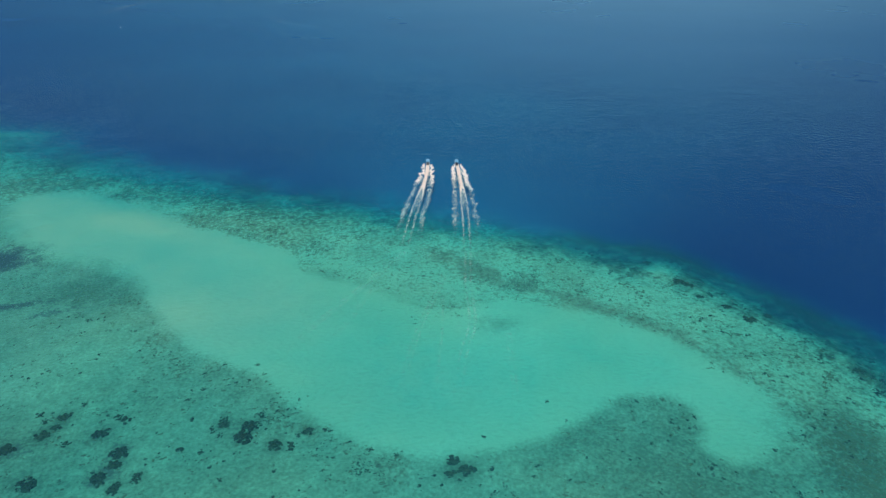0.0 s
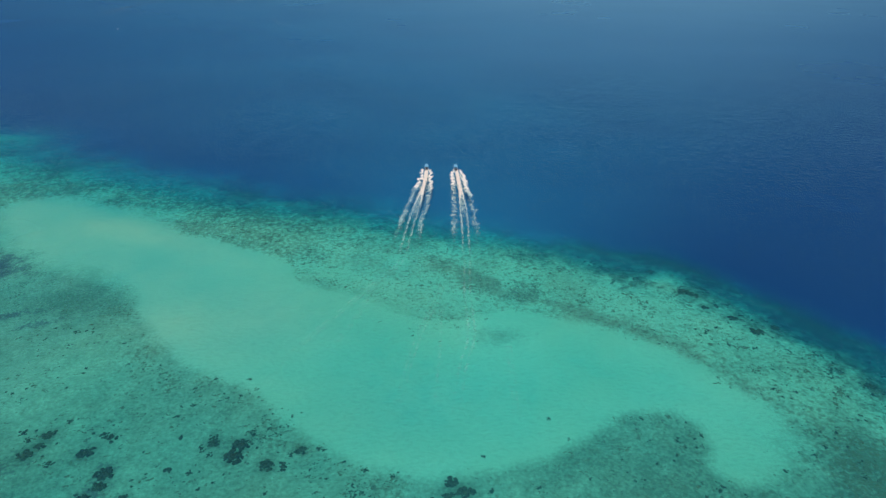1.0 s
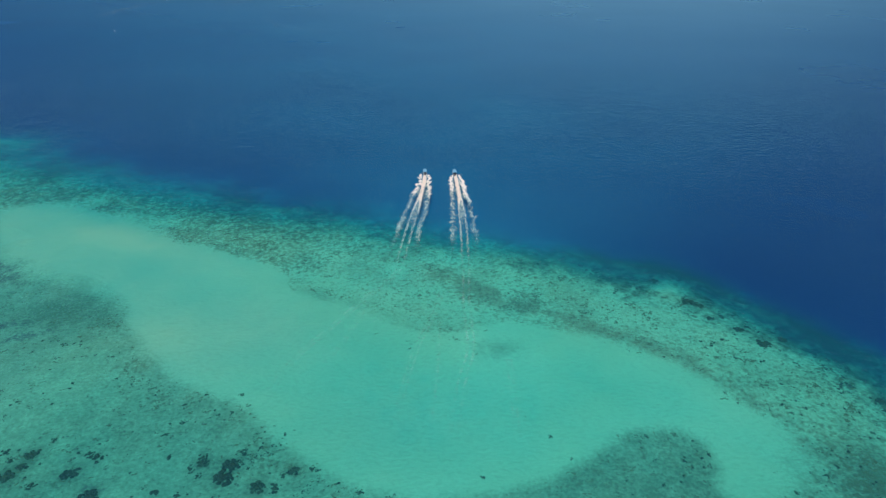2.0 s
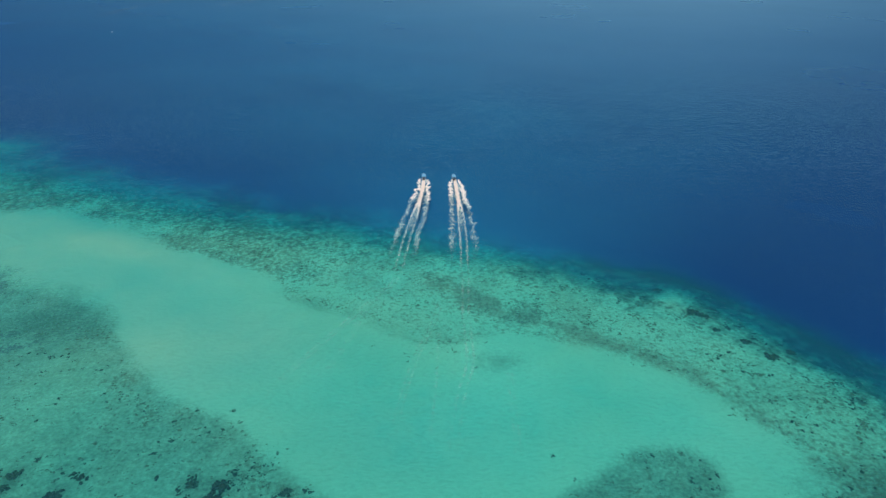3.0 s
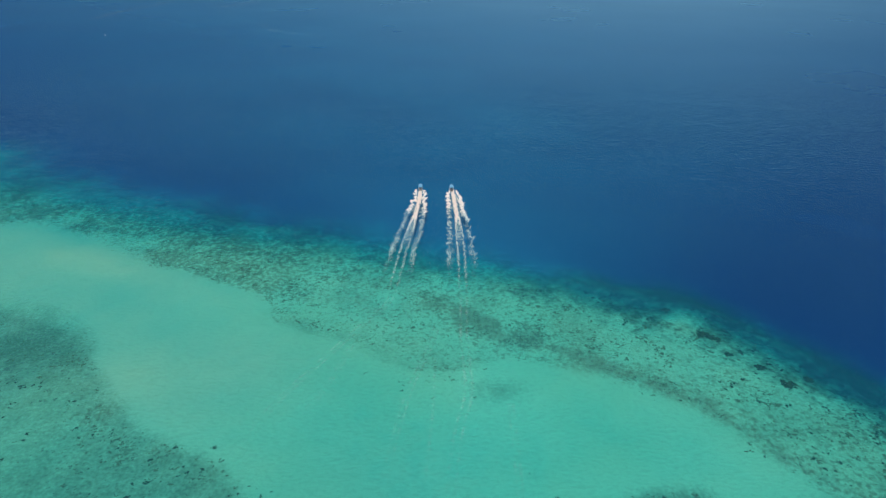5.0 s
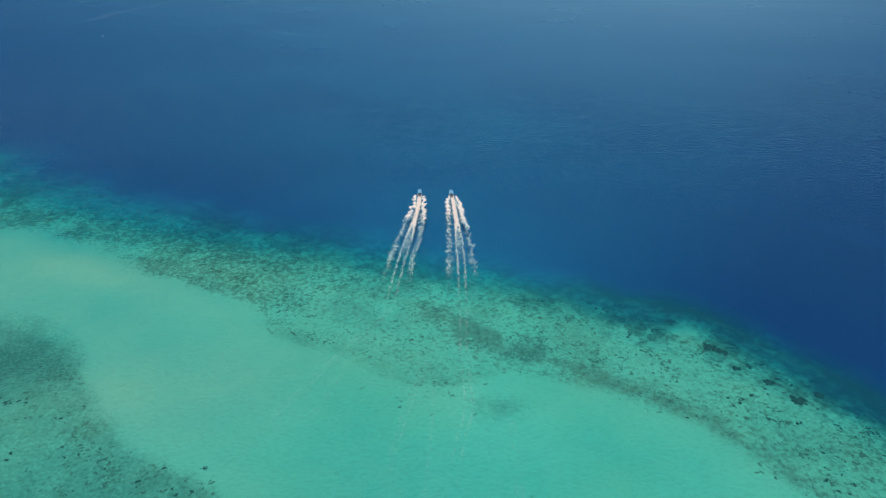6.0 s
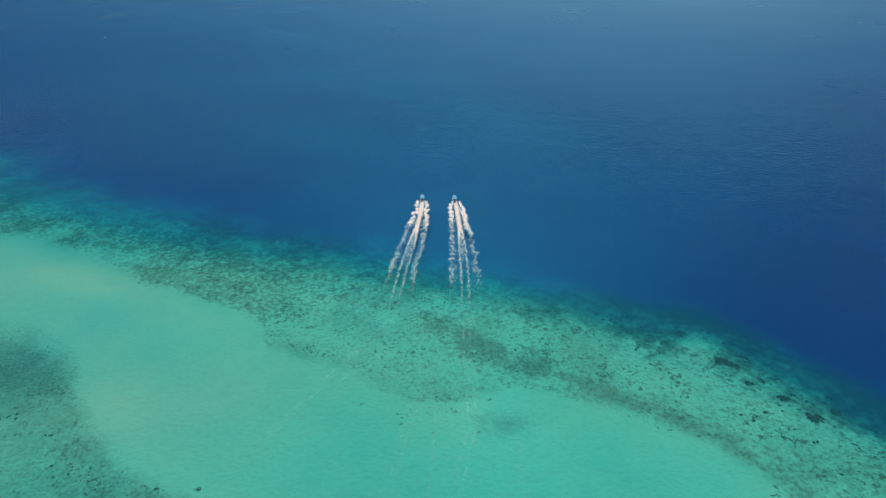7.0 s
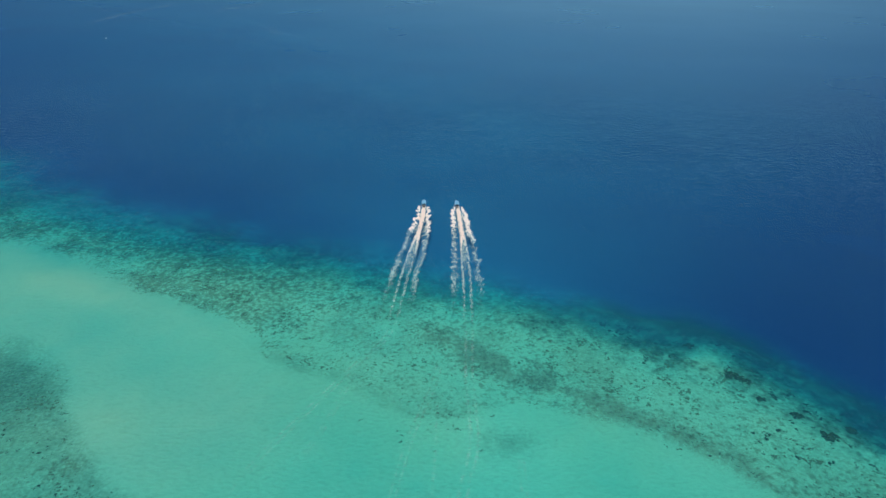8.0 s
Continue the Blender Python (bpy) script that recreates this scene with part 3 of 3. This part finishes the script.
for x, y, r in LESSER_HEADS:
    d = reef(np.array([x]), np.array([y]))[0][0]
    ob = coral_head("coral_head", rng, 0.85 * r, 16, CORAL_OLIVE)
    ob.matrix_basis = pose(x, y, -d - 0.05)
    tagged(ob, "olive knobbly coral head among turf and sand", "coral", "coral heads in the shallows")
# smaller heads: the nearest one by one, those farther off in one mesh of each sort
def head_field(spots, singles, most, mat, label, group, field, knobs=9):
    rows = sorted(list(zip(*spots))[:most], key=lambda row: row[1])
    near = [row for i, row in enumerate(rows) if i < singles]
    models = [coral_head("coral_head", rng, 1.0, knobs, mat) for _ in range(10)]
    for i, (x, y, z, a, b, h, t) in enumerate(near):
        ob = models[i] if i < 10 else new("coral_head", models[i % 10].data)
        ob.matrix_basis = pose(x, y, z - 0.04, 0, 0, math.degrees(t)) @ Matrix.Diagonal((a, b, h, 1))
        tagged(ob, label, "coral", group)
    vs, fs, base = [], [], 0
    for i, (x, y, z, a, b, h, t) in enumerate(rows[singles:]):
        data = models[i % 10].data
        v = np.zeros(len(data.vertices) * 3)
        data.vertices.foreach_get("co", v)
        f = np.zeros(len(data.polygons) * 3, int)
        data.polygons.foreach_get("vertices", f)
        v = v.reshape(-1, 3) * (a, b, h)
        vs.append(np.stack([x + v[:, 0] * math.cos(t) - v[:, 1] * math.sin(t), y + v[:, 0] * math.sin(t) + v[:, 1] * math.cos(t), z - 0.04 + v[:, 2]], 1))
        fs.append(f.reshape(-1, 3) + base)
        base += len(v)
    if vs:
        tagged(sheet("coral_heads", np.concatenate(vs), np.concatenate(fs), mat, False), field, "coral", kind="stuff")


def from_rim(x, y):
    return outside(x, y, REEF_RIM)


head_field(scatter(rng, 44000, (-130, 130, 84, 165), lambda x, y, t, r, w, c: (c > 0.02) * (0.05 + 0.8 * np.maximum(c - 0.05, 0)) * smooth(0.40, 0.62, fbm(x, y, 9, 47)), (0.26, 0.8), (0.4, 0.7)),
           120, 1600, CORAL_OLIVE, "small olive coral head on the reef flat", "small coral heads", "small olive coral heads strewn over the reef flat", 6)
head_field(scatter(rng, 30000, (-115, -2, 98, 170), lambda x, y, t, r, w, c: 0.9 * np.exp(-((outside(x, y, LAGOON) - 4.5) / 4.5) ** 2)
                   * smooth(0.50, 0.62, fbm(x, y, 13, 53)) * smooth(0.40, 0.55, fbm(x, y, 3, 54)), (0.22, 0.6), (0.4, 0.7)),
           60, 700, CORAL_OLIVE, "small dark coral head by the edge of the sand", "coral heads by the sand", "small dark coral heads crowded along the edge of the sand", 6)
head_field(scatter(rng, 26000, (30, 138, 92, 225), lambda x, y, t, r, w, c: 0.5 * smooth(-9, -1, from_rim(x, y)) * smooth(19, 6, from_rim(x, y))
                   * smooth(0.34, 0.60, fbm(x, y, 11, 49)), (0.4, 1.15), (0.4, 0.6), 6.3, (0.9, 1.4)),
           80, 430, CORAL_OLIVE, "rounded olive coral head along the reef edge", "coral heads along the reef edge", "rounded olive coral heads along the reef edge")
head_field(scatter(rng, 9000, (35, 126, 84, 205), lambda x, y, t, r, w, c: 0.5 * smooth(-32, -16, from_rim(x, y)) * smooth(3, -3, from_rim(x, y))
                   * smooth(0, 6, outside(x, y, LAGOON)) * smooth(0.32, 0.62, fbm(x, y, 8, 46)), (0.4, 1.0), (0.5, 0.8), 6.3, (0.9, 1.4)),
           80, 420, CORAL, "rounded brown coral head on pale reef flat", "brown coral heads on the flat", "rounded brown coral heads on the pale reef flat")


# ---------------------------------------------------------------- boats
def block(bm, lo, hi, bevel=0.0):
    made = bmesh.ops.create_cube(bm, size=1.0, matrix=Matrix.LocRotScale([(a + b) / 2 for a, b in zip(lo, hi)], None, [b - a for a, b in zip(lo, hi)]))
    if bevel:
        edges = list({e for v in made["verts"] for e in v.link_edges})
        bmesh.ops.bevel(bm, geom=edges, offset=bevel, segments=2, affect="EDGES")
    return bm


def tube(bm, a, b, r, seg=8):
    a, b = Vector(a), Vector(b)
    m = Matrix.Translation((a + b) / 2) @ (b - a).to_track_quat("Z", "Y").to_matrix().to_4x4()
    bmesh.ops.create_cone(bm, cap_ends=True, segments=seg, radius1=r, radius2=r, depth=(b - a).length, matrix=m)
    return bm


def loft(bm, rings, caps=True):
    rows = [[bm.verts.new(p) for p in ring] for ring in rings]
    n = len(rows[0])
    for a, b in zip(rows, rows[1:]):
        for k in range(n):
            bm.faces.new((a[k], a[(k + 1) % n], b[(k + 1) % n], b[k]))
    if caps:
        bm.faces.new(rows[0][::-1])
        bm.faces.new(rows[-1])
    bmesh.ops.recalc_face_normals(bm, faces=bm.faces)
    return bm


def speedboat(label):
    """An open speedboat, stern at the origin, bow to +y, with a canopy and two outboards."""
    boat = new("speedboat")
    hull, deck = bmesh.new(), bmesh.new()
    rings = []
    for y, half, keel, rail in ((0, 1.10, -0.30, 0.72), (1.5, 1.18, -0.33, 0.74), (3.5, 1.20, -0.34, 0.80), (5.2, 1.08, -0.30, 0.90),
                                (6.6, 0.78, -0.16, 1.02), (7.6, 0.40, 0.12, 1.12), (8.2, 0.08, 0.55, 1.20)):
        rings.append([(-half, y, rail), (-half * 0.96, y, 0.25 + keel * 0.2), (-half * 0.78, y, keel * 0.35), (0, y, keel),
                      (half * 0.78, y, keel * 0.35), (half * 0.96, y, 0.25 + keel * 0.2), (half, y, rail),
                      (half * 0.88, y, rail), (half * 0.84, y, max(0.28, rail - 0.62)), (-half * 0.84, y, max(0.28, rail - 0.62)), (-half * 0.88, y, rail)])
    part("hull", loft(hull, rings), WHITE_GEL, boat, "white hull with rounded bow")
    part("floor_deck", block(deck, (-0.9, 0.3, 0.24), (0.9, 5.2, 0.30), 0.02), DECK, boat, "grey non-slip deck")
    fore = loft(bmesh.new(), [[(-h * 0.93, y, z), (h * 0.93, y, z), (h * 0.93, y, z + 0.05), (0, y, z + 0.12), (-h * 0.93, y, z + 0.05)]
                              for y, h, z in ((5.3, 1.07, 0.90), (6.6, 0.78, 1.01), (7.6, 0.40, 1.11), (8.1, 0.12, 1.18))])
    part("foredeck", fore, BLUE_GEL, boat, "blue foredeck")
    for side in (-1, 1):
        strip = bmesh.new()
        for a, b in zip(rings, rings[1:]):
            tube(strip, (side * (a[6][0] + 0.01), a[0][1], a[0][2] - 0.06), (side * (b[6][0] + 0.01), b[0][1], b[0][2] - 0.06), 0.045, 6)
        part("rub_rail", strip, BLUE_GEL, boat, "blue rub rail")
    roof = loft(bmesh.new(), [[(-w, y, 2.02 + d), (-w * 0.6, y, 2.12 + d), (0, y, 2.16 + d), (w * 0.6, y, 2.12 + d), (w, y, 2.02 + d), (w, y, 1.95 + d), (0, y, 2.08 + d), (-w, y, 1.95 + d)]
                              for y, w, d in ((0.9, 1.10, -0.05), (1.1, 1.17, 0.0), (3.0, 1.17, 0.03), (5.0, 1.08, 0.03), (5.5, 0.98, 0.0), (5.65, 0.90, -0.05))])
    canopy = part("canopy", roof, BLUE_ROOF, boat, "light blue curved canopy")
    for x in (-0.55, 0.0, 0.55):
        part("canopy_rib", tube(bmesh.new(), (x, 1.1, 2.03 + 0.1 * (x == 0)), (x, 5.4, 2.04 + 0.1 * (x == 0)), 0.02, 6), STEEL, canopy)
    for y in (1.15, 3.1, 5.1):
        for side in (-1, 1):
            part("canopy_post", tube(bmesh.new(), (side * 1.04, y, 0.70), (side * 1.02, y, 1.99), 0.03), STEEL, boat, "steel post")
    part("console", block(bmesh.new(), (-0.75, 4.4, 0.28), (0.75, 5.0, 1.15), 0.06), WHITE_GEL, boat)
    part("windscreen", loft(bmesh.new(), [[(-0.8, 4.95, 1.14), (0.8, 4.95, 1.14), (0.8, 4.99, 1.14), (-0.8, 4.99, 1.14)],
                                          [(-0.7, 4.65, 1.6), (0.7, 4.65, 1.6), (0.7, 4.69, 1.6), (-0.7, 4.69, 1.6)]]), SMOKED, boat, "smoked windscreen")
    for y in (1.3, 2.3, 3.3):
        bench = part("bench", block(bmesh.new(), (-0.8, y, 0.29), (0.8, y + 0.45, 0.68), 0.05), WHITE_GEL, boat, "white bench")
        part("cushion", block(bmesh.new(), (-0.78, y + 0.01, 0.67), (0.78, y + 0.44, 0.77), 0.04), VINYL, bench, "navy vinyl cushion")
    for x in (-0.42, 0.42):
        motor = part("outboard_motor", block(bmesh.new(), (x - 0.23, -0.62, 0.55), (x + 0.23, 0.06, 1.22), 0.10), DARK, boat, "black outboard motor")
        part("leg", block(bmesh.new(), (x - 0.09, -0.45, -0.42), (x + 0.09, -0.15, 0.58), 0.03), DARK, motor)
        part("bracket", block(bmesh.new(), (x - 0.14, -0.14, 0.30), (x + 0.14, 0.03, 0.74), 0.02), STEEL, motor)
    for side in (-1, 1):
        rail = tube(bmesh.new(), (side * 0.92, 5.8, 1.32), (side * 0.34, 7.5, 1.46), 0.02, 6)
        for x, y, z in ((0.92, 5.8, 0.95), (0.66, 6.6, 1.02), (0.34, 7.5, 1.12)):
            tube(rail, (side * x, y, z), (side * x, y, z + 0.36), 0.018, 6)
        part("bow_rail", rail, STEEL, boat)
    return tagged(boat, label, "boat", "two speedboats")


first = speedboat("white speedboat with light blue canopy, throwing foam behind")
SMALL = Matrix.Scale(0.86, 4)
first.matrix_basis = pose(-4.1, 305.4, 0.12, 2.5, 0, 1) @ SMALL
copy_thing(first, pose(11.6, 304.8, 0.12, 2.5, 0, 2))


# ---------------------------------------------------------------- wakes
def wake(name, trail, seed, label):
    """Foam behind a boat along its trail: a churned middle that parts into two strands, and an arm of spray on either side."""
    line = rounded(trail, False, 12)
    run = np.concatenate([[0], np.cumsum(np.hypot(*np.diff(line, axis=0).T))])
    long = run[-1]
    s, v = np.meshgrid(np.arange(0, long, 0.17), np.arange(-8.4, 8.41, 0.11), indexing="ij")
    cx, cy = np.interp(s, run, line[:, 0]), np.interp(s, run, line[:, 1])
    ex, ey = np.interp(s + 1.5, run, line[:, 0]) - np.interp(s - 1.5, run, line[:, 0]), np.interp(s + 1.5, run, line[:, 1]) - np.interp(s - 1.5, run, line[:, 1])
    size = np.hypot(ex, ey) + 1e-9
    x, y = cx + v * ey / size, cy - v * ex / size
    lace = 0.78 * fbm(x, y * 0.42, 0.38, seed, 2) + 0.22 * fbm(x, y, 2.2, seed + 1, 2)
    curls = 0.2 + 1.65 * np.abs(2 * fbm(x, y * 0.42, 0.34, seed + 9, 2) - 1)
    lace = lace + (0.35 * lace + 0.65 * curls - lace) * smooth(5, 22, s)
    puff = fbm(x, y * 0.6, 2.8, seed + 6, 2)
    feather = fbm(s + 1.2 * np.abs(v), v * 0.2 + 30 * (v > 0), 1.8, seed + 3, 2)
    apart = 1.3 * smooth(22, 50, s) + 0.5 * (fbm(s, 0 * s, 2.4, seed + 8, 2) - 0.5) * smooth(20, 40, s)
    fade = 1 - smooth(0.5 * long, long, s)
    core = np.exp(-((np.abs(v) - apart) / (0.62 + 0.55 * smooth(0, 6, s) * (1 - smooth(20, 45, s)))) ** 2) * (1.25 - 0.42 * smooth(18, 60, s))
    core *= 1 - smooth(32, 56, s) * (0.75 * smooth(0.25, 0.85, lace) - 0.05)
    core = np.maximum(core, 0.50 * (np.abs(v) < apart) * (1 - smooth(45, 80, s))) * fade ** 0.6
    arm = 1.35 + 4.1 * (1 - np.exp(-s / 27))
    off = np.abs(v) - arm + 1.2 * (fbm(x, y, 4.5, seed + 2, 2) - 0.5) - np.interp(s, (0, 12, 40, 80), (3.4, 2.6, 2.4, 1.8)) * (feather - 0.5)
    edge = np.where(off > 0, np.exp(-(off / 0.8) ** 2), np.exp(-(off / (1.3 + 0.9 * smooth(8, 30, s))) ** 2))
    sides = edge * (1.15 - 0.68 * smooth(8, 46, s)) * (1 - smooth(4, 20, s) * (0.22 - 0.42 * smooth(0.3, 0.7, puff))) * (1 - smooth(0.6 * long, 0.95 * long, s))
    seam = np.exp(-((-v - np.interp(s, (5, 36), (0.9, 4.7))) / 0.4) ** 2) * smooth(4, 9, s) * (1 - smooth(24, 46, s))
    sides = np.maximum(sides, 0.85 * seam)
    between = 0.24 * (np.abs(v) < arm) * (1 - smooth(14, 66, s))
    lane = np.exp(-((np.abs(v) - 1.15) / 0.38) ** 2) * (1 - smooth(6, 14, s))
    wet = np.maximum(core, np.maximum(sides, between) * (1 - 0.6 * lane))
    thick = np.clip((wet - np.interp(s, (0, 25, 60), (1.5, 1.45, 0.95)) * (lace - 0.24)) * 4.5, 0, 1) * np.clip(0.35 + 0.65 * wet, 0, 1) * (1 - 0.35 * smooth(16, 55, s))
    z = 0.06 + 0.4 * np.clip(wet, 0, 1.2) * (0.05 + 0.95 * np.exp(-s / 9)) * (0.4 + lace)
    keep = np.maximum.reduce([thick[:-1, :-1], thick[1:, :-1], thick[:-1, 1:], thick[1:, 1:]]) > 0.02
    faces = grid_faces(*s.shape)
    verts = np.stack([x.ravel(), y.ravel(), z.ravel()], 1)
    vm, arm_at = v[:-1, :-1], (arm * 0.5 + 0.3)[:-1, :-1]
    whole = new(name)
    whole.location = (*trail[0], 0)
    for title, where in (("foam_trail", np.abs(vm) <= arm_at), ("spray_arm", vm < -arm_at), ("spray_arm", vm > arm_at)):
        f = faces[(keep & where).ravel()]
        used, back = np.unique(f, return_inverse=True)
        ob = sheet(title, verts[used] - (*trail[0], 0), back.reshape(f.shape), FOAM if title == "foam_trail" else SPRAY, True)
        ob.data.attributes.new("thickness", "FLOAT", "POINT").data.foreach_set("value", thick.ravel()[used].astype(np.float32))
        ob.parent = whole
        tagged(ob, kind="stuff")
    return tagged(whole, label, "wake", "boat wakes")


wake("wake", [(-4.2, 307.2), (-4.5, 293.5), (-6.0, 276.2), (-8.0, 257.7), (-9.8, 241.3), (-11.1, 226.6), (-12.0, 213.5), (-12.7, 201.6)], 71,
     "white foam wake bending gently behind a speedboat")
wake("wake", [(12.0, 306.6), (12.4, 293.7), (13.1, 273.1), (13.4, 254.9), (13.4, 238.8), (13.2, 224.4), (12.9, 213.5), (12.8, 201.6)], 83,
     "long straight white foam wake behind a speedboat")


def streaks(name, trail, gap, seed, share, label, wide=0.5, step=0.25):
    """Thin broken foam left along an old track, in two lines."""
    line = rounded(trail, False, 16)
    run = np.concatenate([[0], np.cumsum(np.hypot(*np.diff(line, axis=0).T))])
    s, v = np.meshgrid(np.arange(0, run[-1], step * 1.6), np.arange(-gap - 2.2 * wide, gap + 2.2 * wide, step), indexing="ij")
    x, y = np.interp(s, run, line[:, 0]) + v, np.interp(s, run, line[:, 1])
    lace = 0.6 * fbm(x, y, 2 * step, seed, 2) + 0.4 * fbm(x, y, 12 * step, seed + 1, 2)
    thick = np.exp(-((np.abs(v) - gap) / wide) ** 2) * share * (0.08 + 0.92 * smooth(0.35, 0.75, lace)) * (1 - smooth(0.45 * run[-1], run[-1], s))
    f = grid_faces(*s.shape)[(thick > 0.01)[:-1, :-1].ravel()]
    used, back = np.unique(f, return_inverse=True)
    verts = np.stack([x.ravel(), y.ravel(), np.full(x.size, 0.07)], 1)
    ob = sheet(name, verts[used], back.reshape(f.shape), FILM, True)
    ob.data.attributes.new("thickness", "FLOAT", "POINT").data.foreach_set("value", thick.ravel()[used].astype(np.float32))
    return tagged(ob, label, "foam", kind="stuff")


for trail, gap, seed, share, wide in (
        ([(12.9, 206), (11.8, 182), (12, 158), (8.8, 143), (6.6, 128), (4.3, 110)], 1.0, 91, 0.13, 0.45),
        ([(-12.6, 206), (-14.5, 200), (-22, 187), (-33, 166.6), (-41.3, 150), (-44.6, 134.7), (-46.4, 123)], 0.8, 93, 0.11, 0.35),
        ([(3, 187.6), (1.3, 178), (-3.6, 161), (-6.8, 144.7), (-8.9, 129), (-10.7, 115)], 0.7, 101, 0.10, 0.35),
        ([(2.6, 172), (2.0, 150), (0.6, 131), (-0.6, 116)], 0.0, 105, 0.085, 0.4),
        ([(-21.8, 184), (-26.2, 164), (-30.7, 151.5), (-36.6, 136.6)], 0.6, 103, 0.075, 0.35),
        ([(23, 152), (22, 128), (21.2, 114)], 0.6, 107, 0.075, 0.35)):
    streaks("old_wake_foam", trail, gap, seed, share, "faint flecks of foam left along an old wake", wide)
streaks("current_line", [(-525.5, 1339.7), (-533.2, 1217.8), (-537.1, 1115.5), (-526.5, 999.0), (-544.4, 954.7), (-561.2, 913.4), (-587.6, 881.5), (-645.0, 823.3)], 0.0, 95, 0.13,
        "far thin white line where currents meet", 4.5, 1.3)
streaks("current_line", [(-360.1, 1358.2), (-379.8, 1266.5), (-402.6, 1218.8), (-394.1, 1118.9)], 0.0, 97, 0.10, "far thin white line where currents meet", 8.0, 1.8)
streaks("current_line", [(-119.6, 828.9), (-190.2, 882.9), (-218.5, 904.8), (-257.5, 982.4), (-317.7, 1065.1)], 0.0, 99, 0.06, "far thin white line where currents meet", 9.0, 1.8)


# ---------------------------------------------------------------- a mooring buoy far out
def buoy():
    b = new("mooring_buoy")
    b.location, b.scale = (-423.9, 846.2, 0), (0.62, 0.62, 0.62)
    body = bmesh.new()
    rings = [[(r * math.cos(k * math.pi / 8), r * math.sin(k * math.pi / 8), z) for k in range(16)]
             for r, z in ((0.5, -0.5), (0.95, -0.3), (1.1, 0.1), (1.0, 0.5), (0.6, 0.85), (0.3, 0.95))]
    part("float_body", loft(body, rings), BUOY_WHITE, b, "white float")
    ring = bmesh.new()
    pts = [(0.22 * math.cos(k * math.pi / 5), 0, 1.12 + 0.22 * math.sin(k * math.pi / 5)) for k in range(11)]
    for p, q in zip(pts, pts[1:]):
        tube(ring, p, q, 0.04, 6)
    part("mooring_ring", ring, STEEL, b, "steel ring")
    return tagged(b, "small white mooring buoy floating far out", "buoy")


buoy()
